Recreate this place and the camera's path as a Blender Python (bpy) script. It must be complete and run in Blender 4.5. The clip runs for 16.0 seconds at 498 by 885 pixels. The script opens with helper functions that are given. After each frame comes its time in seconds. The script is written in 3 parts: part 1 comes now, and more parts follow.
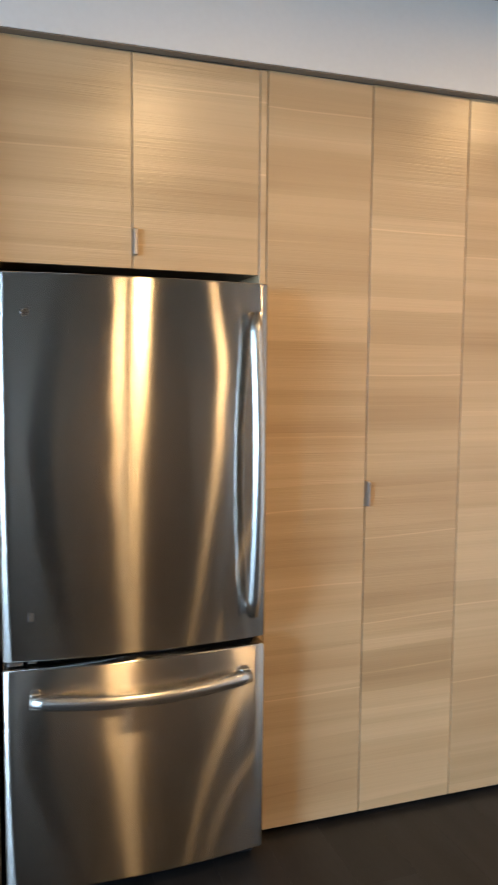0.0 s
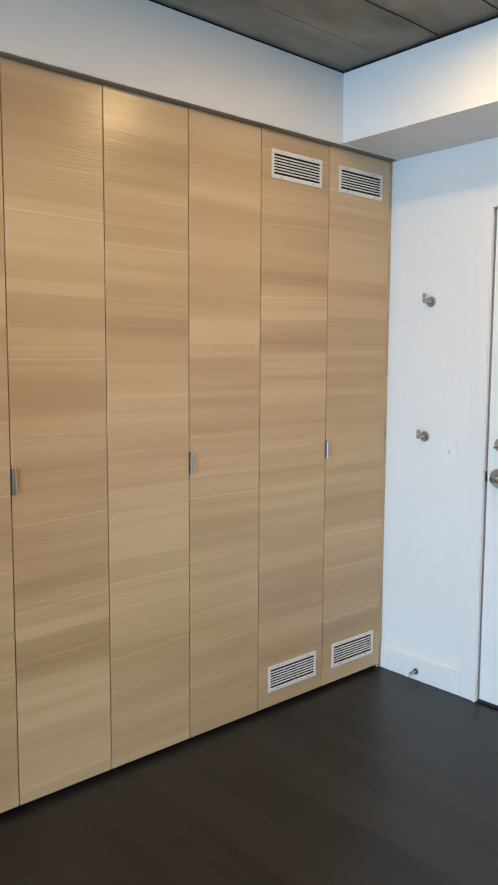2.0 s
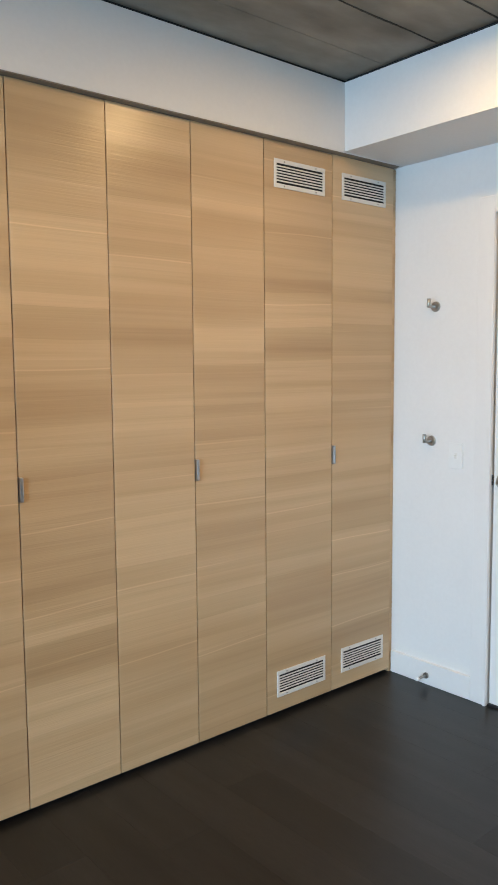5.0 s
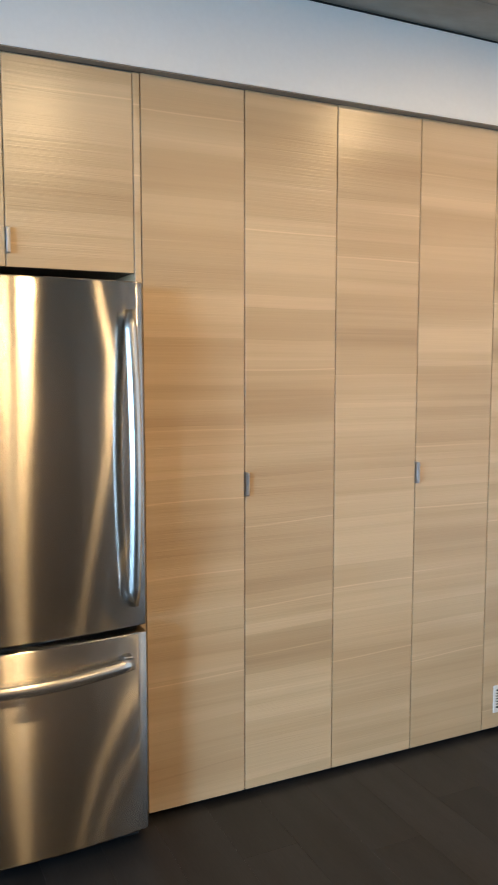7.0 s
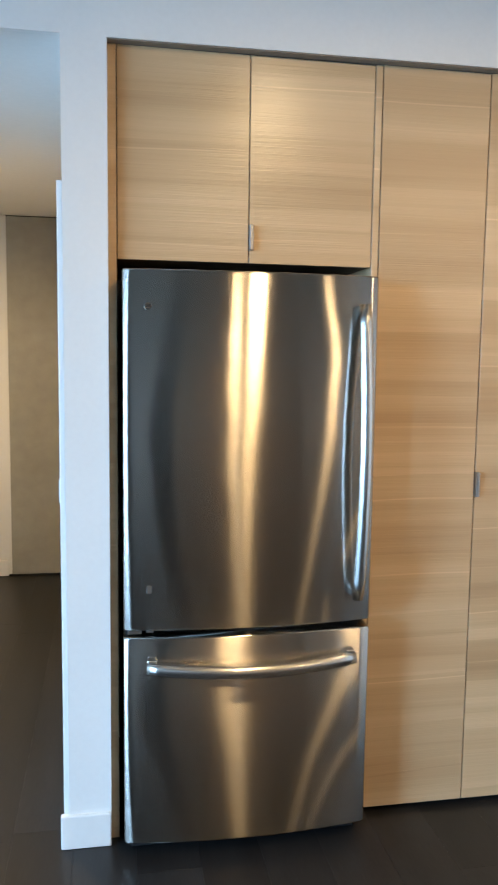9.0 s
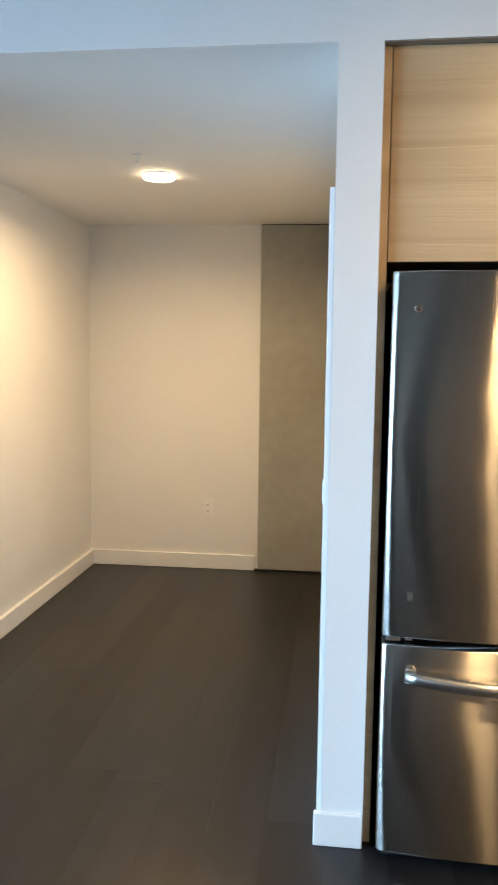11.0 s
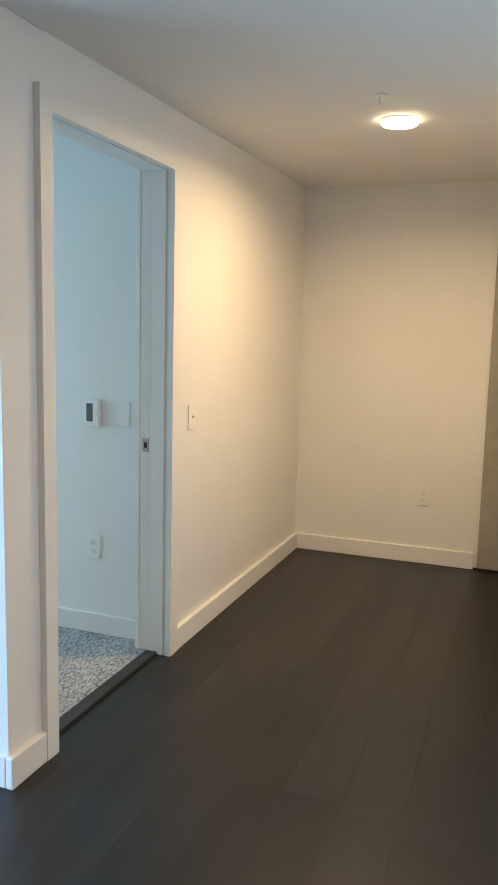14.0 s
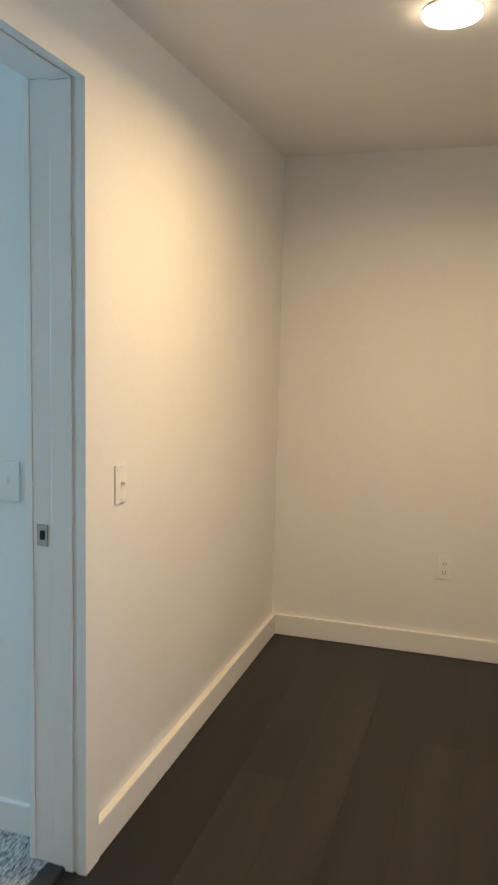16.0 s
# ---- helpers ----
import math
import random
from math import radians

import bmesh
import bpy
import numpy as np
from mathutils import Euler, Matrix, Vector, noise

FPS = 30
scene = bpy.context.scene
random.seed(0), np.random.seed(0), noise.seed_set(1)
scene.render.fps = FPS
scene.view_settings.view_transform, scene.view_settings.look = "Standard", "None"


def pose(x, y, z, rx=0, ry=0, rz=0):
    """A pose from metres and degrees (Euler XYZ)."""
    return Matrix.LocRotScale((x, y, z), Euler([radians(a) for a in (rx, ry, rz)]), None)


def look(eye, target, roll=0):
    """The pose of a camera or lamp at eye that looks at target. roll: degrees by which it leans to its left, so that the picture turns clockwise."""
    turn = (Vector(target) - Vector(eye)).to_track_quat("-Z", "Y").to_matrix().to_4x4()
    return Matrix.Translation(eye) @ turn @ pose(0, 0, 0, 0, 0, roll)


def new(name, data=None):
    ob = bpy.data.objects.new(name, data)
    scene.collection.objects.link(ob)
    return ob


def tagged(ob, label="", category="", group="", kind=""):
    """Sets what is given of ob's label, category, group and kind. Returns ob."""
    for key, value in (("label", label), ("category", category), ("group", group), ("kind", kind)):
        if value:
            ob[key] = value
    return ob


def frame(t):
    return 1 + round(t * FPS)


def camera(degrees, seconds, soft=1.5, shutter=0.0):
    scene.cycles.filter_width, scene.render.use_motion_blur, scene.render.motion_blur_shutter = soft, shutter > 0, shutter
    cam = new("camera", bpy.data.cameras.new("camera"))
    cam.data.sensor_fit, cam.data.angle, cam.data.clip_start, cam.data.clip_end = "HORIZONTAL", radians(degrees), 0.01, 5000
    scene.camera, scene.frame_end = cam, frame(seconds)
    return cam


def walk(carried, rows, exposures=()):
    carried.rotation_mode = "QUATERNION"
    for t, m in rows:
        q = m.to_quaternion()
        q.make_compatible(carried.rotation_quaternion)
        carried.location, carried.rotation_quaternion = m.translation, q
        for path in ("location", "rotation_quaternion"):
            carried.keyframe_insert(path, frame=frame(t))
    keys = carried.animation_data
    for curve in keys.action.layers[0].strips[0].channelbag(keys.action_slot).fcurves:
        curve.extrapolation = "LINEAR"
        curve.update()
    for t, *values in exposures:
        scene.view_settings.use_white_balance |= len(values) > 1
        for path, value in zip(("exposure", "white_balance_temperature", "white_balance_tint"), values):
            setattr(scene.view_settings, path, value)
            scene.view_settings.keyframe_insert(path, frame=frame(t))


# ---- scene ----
cam = camera(35.6, 16.0, soft=1.4, shutter=0.35)
PATH = [
    (0, (0.243, 0.448, 1.492), (0.894, 2.331, 1.319), 0.5),
    (0.5, (0.292, 0.425, 1.483), (1.174, 2.211, 1.307), 0.4),
    (1, (0.339, 0.399, 1.5), (1.423, 2.068, 1.305), 0.2),
    (1.5, (0.36, 0.369, 1.5), (1.584, 1.937, 1.296), 0.3),
    (2, (0.367, 0.375, 1.489), (1.69, 1.861, 1.284), 0.3),
    (2.5, (0.369, 0.387, 1.494), (1.754, 1.815, 1.285), 0.2),
    (3, (0.378, 0.359, 1.5), (1.784, 1.765, 1.287), -0.0),
    (3.2, (0.373, 0.353, 1.495), (1.786, 1.753, 1.285), 0.0),
    (5.5, (0.388, 0.315, 1.496), (1.589, 1.903, 1.308), -0.4),
    (6, (0.371, 0.321, 1.506), (1.462, 1.987, 1.316), -0.2),
    (6.5, (0.345, 0.332, 1.503), (1.315, 2.071, 1.315), -0.2),
    (7, (0.334, 0.327, 1.496), (1.176, 2.132, 1.309), 0.0),
    (7.5, (0.306, 0.336, 1.488), (1.03, 2.191, 1.302), 0.1),
    (8, (0.285, 0.344, 1.489), (0.884, 2.242, 1.299), 0.3),
    (8.2, (0.276, 0.351, 1.501), (0.829, 2.262, 1.301), 0.4),
    (10.3, (0.187, 0.356, 1.501), (0.17, 2.345, 1.297), 0.8),
    (10.5, (0.174, 0.361, 1.503), (0.096, 2.349, 1.296), 0.7),
    (11, (0.145, 0.365, 1.501), (-0.085, 2.341, 1.293), 0.7),
    (11.5, (0.117, 0.368, 1.505), (-0.254, 2.322, 1.292), 0.7),
    (12, (0.087, 0.36, 1.507), (-0.4, 2.287, 1.289), 0.8),
    (12.5, (0.049, 0.364, 1.51), (-0.522, 2.267, 1.278), 0.9),
    (13, (-0.012, 0.399, 1.504), (-0.636, 2.282, 1.253), 1.1),
    (13.2, (-0.025, 0.435, 1.492), (-0.673, 2.309, 1.236), 1.1),
    (13.5, (-0.076, 0.497, 1.479), (-0.737, 2.366, 1.213), 1.2),
    (14, (-0.14, 0.725, 1.484), (-0.823, 2.584, 1.205), 1.4),
    (14.5, (-0.236, 0.979, 1.481), (-0.937, 2.83, 1.193), 1.7),
    (15, (-0.377, 1.303, 1.499), (-1.061, 3.162, 1.221), 1.7),
    (15.5, (-0.477, 1.654, 1.503), (-1.066, 3.546, 1.231), 1.4),
    (16, (-0.617, 1.983, 1.496), (-1.204, 3.88, 1.255), 1.4),
]
walk(cam, [(t, look(eye, target, roll)) for t, eye, target, roll in PATH],
     [(0.0, 0.2, 7600, 15), (1.0, 0.2, 7000, 10), (2.0, -0.05, 7300, 10), (3.0, -0.15, 7500, 10), (5.5, 0.05, 7600, 11), (6.5, 0.27, 7100, 10),
      (7.5, 0.27, 6600, 9), (8.0, 0.27, 6400, 8), (10.5, 0.3, 6900, 9), (11.5, 0.3, 6900, 9), (13.0, 0.2, 6900, 9), (14.5, 0.1, 6950, 9), (16.0, -0.04, 6750, 9)])

# ---- light ----
world = bpy.data.worlds.new("world")
scene.world = world
world.use_nodes = True
wt = world.node_tree
sky = wt.nodes.new("ShaderNodeTexSky")
sky.sky_type = "NISHITA"
sky.sun_disc = False
sky.sun_elevation = radians(35)
sky.sun_rotation = radians(90)
wt.links.new(sky.outputs[0], wt.nodes["Background"].inputs[0])
wt.nodes["Background"].inputs[1].default_value = 0.1


def lamp(name, kind, m, power, colour, **more):
    data = bpy.data.lights.new(name, kind)
    data.energy, data.color = power, colour
    for key, value in more.items():
        if key == "size":
            data.shape = "RECTANGLE"
            data.size, data.size_y = value
        elif key == "spread":
            data.spread = radians(value)
        elif key == "disk":
            data.shape = "DISK"
            data.size = value
    ob = new(name, data)
    ob.matrix_world = m
    return ob


WARM = (1.0, 0.69, 0.35)
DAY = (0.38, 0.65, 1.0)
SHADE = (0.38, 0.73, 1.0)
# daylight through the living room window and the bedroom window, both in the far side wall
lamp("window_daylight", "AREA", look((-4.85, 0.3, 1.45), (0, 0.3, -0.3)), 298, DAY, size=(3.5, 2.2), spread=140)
# added narrow blue lamp inside the same window, slanting down onto the lower cabinets
lamp("low_blue_fill", "AREA", look((-4.5, -0.9, 1.6), (1.9, 2.5, -0.2)), 22, DAY, size=(1.2, 1.6), spread=55)
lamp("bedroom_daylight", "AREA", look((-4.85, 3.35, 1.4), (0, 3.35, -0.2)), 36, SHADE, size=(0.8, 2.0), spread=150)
# flush ceiling lamps of the hall and, unseen, of the living room
lamp("hall_lamp", "AREA", look((-0.777, 4.267, 2.384), (-0.777, 4.267, 0)), 25, WARM, disk=0.16, spread=168)
# small point lamp added below it for a faint glow on the ceiling
lamp("hall_lamp_halo", "POINT", pose(-0.777, 4.267, 2.352), 0.12, WARM).data.shadow_soft_size = 0.03
# the last three are added to make upright streaks in the fridge's steel
SPOTS = ((0.98, 1.3, 17), (2.4, 1.75, 9.5), (0.94, 0.02, 12), (2.5, -0.4, 13), (1.45, -3.4, 27))
for sx, sy, watts in SPOTS:
    lamp("ceiling_lamp", "AREA", look((sx, sy, 2.68), (sx, sy, 0)), watts, WARM, disk=0.13)


# ---- materials ----
def material(name, colour, rough=0.5, metal=0.0, grain=0.0, scale=20.0, stretch=(1, 1, 1), bump=0.0, bump_scale=200.0,
             mottle=0.0, mottle_scale=1.5, vary=0.0, spec=0.5):
    """A paint or metal with grain and mottling at two scales, fine relief and a little change from piece to piece."""
    mat = bpy.data.materials.new(name)
    mat.use_nodes = True
    nt = mat.node_tree
    b = nt.nodes["Principled BSDF"]
    b.inputs["Roughness"].default_value = rough
    b.inputs["Metallic"].default_value = metal
    b.inputs["Specular IOR Level"].default_value = spec
    co = nt.nodes.new("ShaderNodeTexCoord")
    mp = nt.nodes.new("ShaderNodeMapping")
    mp.inputs["Scale"].default_value = stretch
    nt.links.new(co.outputs["Object"], mp.inputs["Vector"])

    def noise_at(s, detail=4.0):
        n = nt.nodes.new("ShaderNodeTexNoise")
        n.inputs["Scale"].default_value = s
        n.inputs["Detail"].default_value = detail
        nt.links.new(mp.outputs[0], n.inputs["Vector"])
        return n.outputs["Fac"]

    def ranged(out, amount):
        r = nt.nodes.new("ShaderNodeMapRange")
        r.inputs["From Min"].default_value, r.inputs["From Max"].default_value = 0.3, 0.7
        r.inputs["To Min"].default_value, r.inputs["To Max"].default_value = 1 - amount, 1 + amount
        nt.links.new(out, r.inputs["Value"])
        return r.outputs[0]

    factors = []
    if grain:
        factors.append(ranged(noise_at(scale), grain))
    if mottle:
        factors.append(ranged(noise_at(mottle_scale, 6.0), mottle))
    if vary:
        info = nt.nodes.new("ShaderNodeObjectInfo")
        r = nt.nodes.new("ShaderNodeMapRange")
        r.inputs["To Min"].default_value, r.inputs["To Max"].default_value = 1 - vary, 1 + vary
        nt.links.new(info.outputs["Random"], r.inputs["Value"])
        factors.append(r.outputs[0])
    last = None
    for f in factors:
        if last is None:
            last = f
        else:
            m = nt.nodes.new("ShaderNodeMath")
            m.operation = "MULTIPLY"
            nt.links.new(last, m.inputs[0])
            nt.links.new(f, m.inputs[1])
            last = m.outputs[0]
    if last is None:
        b.inputs["Base Color"].default_value = (*colour, 1)
    else:
        v = nt.nodes.new("ShaderNodeVectorMath")
        v.operation = "SCALE"
        v.inputs[0].default_value = colour
        nt.links.new(last, v.inputs["Scale"])
        nt.links.new(v.outputs[0], b.inputs["Base Color"])
    if bump:
        bp = nt.nodes.new("ShaderNodeBump")
        bp.inputs["Strength"].default_value = bump
        bp.inputs["Distance"].default_value = 0.002
        nt.links.new(noise_at(bump_scale), bp.inputs["Height"])
        nt.links.new(bp.outputs[0], b.inputs["Normal"])
    return mat


def wood_material(name, light, dark, streak):
    """Horizontal-grain veneer: broad soft bands, fine streaks and a ribbed relief."""
    mat = bpy.data.materials.new(name)
    mat.use_nodes = True
    nt = mat.node_tree
    b = nt.nodes["Principled BSDF"]
    co = nt.nodes.new("ShaderNodeTexCoord")
    info = nt.nodes.new("ShaderNodeObjectInfo")
    shift = nt.nodes.new("ShaderNodeVectorMath")
    shift.operation = "SCALE"
    shift.inputs[0].default_value = (7.0, 0.0, 13.0)
    nt.links.new(info.outputs["Random"], shift.inputs["Scale"])
    add = nt.nodes.new("ShaderNodeVectorMath")
    nt.links.new(co.outputs["Object"], add.inputs[0])
    nt.links.new(shift.outputs[0], add.inputs[1])

    def band(sx, sz, detail, distort):
        mp = nt.nodes.new("ShaderNodeMapping")
        mp.inputs["Scale"].default_value = (sx, 0.0, sz)
        n = nt.nodes.new("ShaderNodeTexNoise")
        n.inputs["Scale"].default_value = 1.0
        n.inputs["Detail"].default_value = detail
        n.inputs["Distortion"].default_value = distort
        nt.links.new(add.outputs[0], mp.inputs["Vector"])
        nt.links.new(mp.outputs[0], n.inputs["Vector"])
        return n.outputs["Fac"]

    def ramp(out, stops):
        r = nt.nodes.new("ShaderNodeValToRGB")
        while len(r.color_ramp.elements) < len(stops):
            r.color_ramp.elements.new(0.5)
        for e, (p, c) in zip(r.color_ramp.elements, stops):
            e.position, e.color = p, (*c, 1)
        nt.links.new(out, r.inputs[0])
        return r.outputs[0]

    def mixed(kind, fac, a, c):
        m = nt.nodes.new("ShaderNodeMix")
        m.data_type, m.blend_type = "RGBA", kind
        m.inputs[0].default_value = fac
        nt.links.new(a, m.inputs[6])
        nt.links.new(c, m.inputs[7])
        return m.outputs[2]

    def node(kind, **settings):
        n = nt.nodes.new(kind)
        for key, value in settings.items():
            n.inputs[key].default_value = value
        return n

    # the height on the door, a little wavy and tilted, cut into strips of uneven width
    sep = node("ShaderNodeSeparateXYZ")
    nt.links.new(add.outputs[0], sep.inputs[0])
    wavy = node("ShaderNodeMath")
    wavy.operation = "MULTIPLY_ADD"
    nt.links.new(band(1.1, 1.6, 1.0, 0.0), wavy.inputs[0])
    wavy.inputs[1].default_value = 0.055
    nt.links.new(sep.outputs[2], wavy.inputs[2])
    tilt = node("ShaderNodeMath")
    tilt.operation = "MULTIPLY_ADD"
    nt.links.new(sep.outputs[0], tilt.inputs[0])
    tilt.inputs[1].default_value = -0.012
    nt.links.new(wavy.outputs[0], tilt.inputs[2])

    def strips(feature, scale):
        n = nt.nodes.new("ShaderNodeTexVoronoi")
        n.voronoi_dimensions, n.feature = "1D", feature
        n.inputs["Scale"].default_value = scale
        nt.links.new(tilt.outputs[0], n.inputs["W"])
        return n

    broad = ramp(band(0.22, 5.0, 2.0, 0.1), [(0.34, dark), (0.62, light)])
    fine = ramp(band(0.55, 30.0, 5.0, 0.15), [(0.32, (0.91, 0.895, 0.87)), (0.46, (0.99, 0.985, 0.98)), (0.68, (1.05, 1.05, 1.05))])
    hair = ramp(band(2.5, 260.0, 2.0, 0.0), [(0.3, (0.93, 0.92, 0.9)), (0.7, (1.03, 1.03, 1.03))])
    wide_strip = ramp(strips("F1", 7.0).outputs["Color"], [(0.15, (0.90, 0.888, 0.866)), (0.85, (1.035, 1.035, 1.035))])
    thin_strip = ramp(strips("F1", 23.0).outputs["Color"], [(0.2, (0.955, 0.95, 0.94)), (0.8, (1.025, 1.025, 1.025))])
    seam = ramp(strips("DISTANCE_TO_EDGE", 4.2).outputs["Distance"], [(0.005, streak), (0.014, (1, 1, 1))])
    c = mixed("MULTIPLY", 0.8, broad, fine)
    c = mixed("MULTIPLY", 1.0, c, wide_strip)
    c = mixed("MULTIPLY", 1.0, c, thin_strip)
    pale = mixed("MULTIPLY", 1.0, c, seam)
    some = nt.nodes.new("ShaderNodeMix")
    some.data_type = "RGBA"
    gate = ramp(band(0.5, 3.0, 0.0, 0.0), [(0.43, (0, 0, 0)), (0.51, (1, 1, 1))])
    nt.links.new(gate, some.inputs[0])
    nt.links.new(c, some.inputs[6])
    nt.links.new(pale, some.inputs[7])
    c = mixed("MULTIPLY", 0.25, some.outputs[2], hair)
    nt.links.new(c, b.inputs["Base Color"])
    b.inputs["Roughness"].default_value = 0.28
    bp = nt.nodes.new("ShaderNodeBump")
    bp.inputs["Strength"].default_value = 0.55
    bp.inputs["Distance"].default_value = 0.0013
    nt.links.new(band(2.2, 130.0, 3.0, 0.4), bp.inputs["Height"])
    nt.links.new(bp.outputs[0], b.inputs["Normal"])
    return mat


def steel_material(name, colour, rough, aniso, wave):
    """Brushed stainless steel: fine sideways brushing that spreads its reflections upright, and a slightly uneven sheet."""
    mat = bpy.data.materials.new(name)
    mat.use_nodes = True
    nt = mat.node_tree
    nt.nodes.remove(nt.nodes["Principled BSDF"])
    b = nt.nodes.new("ShaderNodeBsdfAnisotropic")
    b.distribution = "MULTI_GGX"
    b.inputs["Roughness"].default_value = rough
    b.inputs["Anisotropy"].default_value = aniso
    nt.links.new(b.outputs[0], nt.nodes["Material Output"].inputs["Surface"])
    tan = nt.nodes.new("ShaderNodeTangent")
    tan.direction_type, tan.axis = "RADIAL", "Z"
    nt.links.new(tan.outputs[0], b.inputs["Tangent"])
    co = nt.nodes.new("ShaderNodeTexCoord")
    mp = nt.nodes.new("ShaderNodeMapping")
    mp.inputs["Scale"].default_value = (5.0, 5.0, 500.0)
    nt.links.new(co.outputs["Object"], mp.inputs["Vector"])
    n = nt.nodes.new("ShaderNodeTexNoise")
    n.inputs["Scale"].default_value = 1.0
    nt.links.new(mp.outputs[0], n.inputs["Vector"])
    r = nt.nodes.new("ShaderNodeMapRange")
    r.inputs["To Min"].default_value, r.inputs["To Max"].default_value = 0.92, 1.08
    nt.links.new(n.outputs["Fac"], r.inputs["Value"])
    v = nt.nodes.new("ShaderNodeVectorMath")
    v.operation = "SCALE"
    v.inputs[0].default_value = colour
    nt.links.new(r.outputs[0], v.inputs["Scale"])
    nt.links.new(v.outputs[0], b.inputs["Color"])
    if wave:
        wmap = nt.nodes.new("ShaderNodeMapping")
        wmap.inputs["Scale"].default_value = (5.0, 1.0, 6.5)
        nt.links.new(co.outputs["Object"], wmap.inputs["Vector"])
        w = nt.nodes.new("ShaderNodeTexNoise")
        w.inputs["Scale"].default_value = 1.0
        w.inputs["Detail"].default_value = 0.0
        nt.links.new(wmap.outputs[0], w.inputs["Vector"])
        bp = nt.nodes.new("ShaderNodeBump")
        bp.inputs["Strength"].default_value = 1.0
        bp.inputs["Distance"].default_value = wave
        nt.links.new(w.outputs["Fac"], bp.inputs["Height"])
        nt.links.new(bp.outputs[0], b.inputs["Normal"])
    return mat


PAINT = material("white_wall_paint", (0.78, 0.77, 0.75), 0.55, grain=0.012, scale=60, mottle=0.02, mottle_scale=2, bump=0.12, bump_scale=260)
TAN = material("tan_wall_paint", (0.44, 0.34, 0.245), 0.6, grain=0.02, mottle=0.03, bump=0.1)
CEILING_PAINT = material("white_ceiling_paint", (0.76, 0.75, 0.73), 0.7, grain=0.015, scale=50, mottle=0.025, bump=0.15, bump_scale=220)
TRIM = material("white_trim_paint", (0.78, 0.77, 0.75), 0.45, grain=0.01, scale=40, mottle=0.015, bump=0.05, bump_scale=120)
DOOR_PAINT = material("white_door_paint", (0.79, 0.785, 0.77), 0.4, grain=0.01, scale=30, mottle=0.02, bump=0.06, bump_scale=180)
PLASTIC = material("white_plastic", (0.80, 0.80, 0.78), 0.3, grain=0.01, scale=30)
CONCRETE = material("grey_concrete", (0.33, 0.315, 0.275), 0.75, grain=0.05, scale=14, mottle=0.10, mottle_scale=2.2, bump=0.4, bump_scale=60)
CEILING_CONCRETE = material("board_marked_concrete", (0.27, 0.25, 0.215), 0.8, grain=0.16, scale=9, stretch=(0.5, 1, 1), mottle=0.4, mottle_scale=2.6, bump=0.6, bump_scale=35)
SEAM = material("dirty_concrete_seam", (0.07, 0.064, 0.055), 0.9, grain=0.3, scale=30, bump=0.6, bump_scale=90)
REVEAL_SHADE = material("dark_reveal_shade", (0.22, 0.185, 0.15), 0.5, grain=0.05)
# near-black: stands in for shade in gaps and openings, also colours black parts
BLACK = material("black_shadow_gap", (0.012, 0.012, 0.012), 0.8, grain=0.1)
RUBBER = material("black_rubber", (0.018, 0.018, 0.02), 0.5, grain=0.15, bump=0.2)
FLOOR = material("dark_stained_oak", (0.0160, 0.0150, 0.0147), 0.36, grain=0.2, scale=26, stretch=(9, 0.7, 1), mottle=0.3, mottle_scale=1.3, vary=0.3, bump=0.08, bump_scale=40, spec=0.37)
WOOD = wood_material("pale_oak_veneer", (0.64, 0.458, 0.276), (0.51, 0.343, 0.192), (1.17, 1.19, 1.21))
STEEL = steel_material("brushed_steel", (0.49, 0.455, 0.413), 0.21, 0.83, 0.0012)
HANDLE_STEEL = steel_material("satin_steel", (0.62, 0.605, 0.58), 0.26, 0.2, 0.0)
NICKEL = material("satin_nickel", (0.40, 0.385, 0.36), 0.28, metal=1.0, grain=0.03, scale=80)
ALUMINIUM = material("brushed_aluminium", (0.46, 0.455, 0.45), 0.32, metal=1.0, grain=0.04, scale=90)
FRIDGE_SIDE = material("dark_grey_fridge_enamel", (0.03, 0.03, 0.032), 0.5, grain=0.05, bump=0.2)
GRILLE = material("white_grille_enamel", (0.74, 0.72, 0.68), 0.4, grain=0.02)
SCREEN = material("grey_display", (0.10, 0.12, 0.12), 0.15, grain=0.02)
CARPET = material("grey_tweed_carpet", (0.33, 0.33, 0.335), 0.95, grain=0.8, scale=55, stretch=(3.0, 1, 1), mottle=0.1, mottle_scale=2, bump=1.0, bump_scale=60, spec=0.1)
PANEL_GREY = material("brown_cabinet_board", (0.13, 0.085, 0.05), 0.5, grain=0.06)


def glow(name, colour, strength):
    mat = bpy.data.materials.new(name)
    mat.use_nodes = True
    b = mat.node_tree.nodes["Principled BSDF"]
    b.inputs["Base Color"].default_value = (0.8, 0.8, 0.8, 1)
    b.inputs["Emission Color"].default_value = (*colour, 1)
    b.inputs["Emission Strength"].default_value = strength
    return mat


LAMP_GLOW = glow("lit_diffuser", (1.0, 0.80, 0.55), 16.0)


# ---- building helpers ----
def origin(ob):
    v = Vector((0, 0, 0))
    while ob is not None:
        v += ob.location
        ob = ob.parent
    return v


def part(name, bm, mat, parent=None, label=""):
    """One mesh object from a bmesh in world coordinates, under a thing or a part."""
    if parent is not None:
        bmesh.ops.translate(bm, verts=bm.verts, vec=-origin(parent))
    me = bpy.data.meshes.new(name)
    bm.to_mesh(me)
    bm.free()
    me.materials.append(mat)
    ob = new(name, me)
    ob.parent = parent
    return tagged(ob, label)


def thing(name, at, label, category, group=""):
    ob = new(name)
    ob.empty_display_size = 0.05
    ob.location = at
    return tagged(ob, label, category, group)


def structure(name, bm, mat, label, parent=None):
    return tagged(part(name, bm, mat, parent, label), kind="structure")


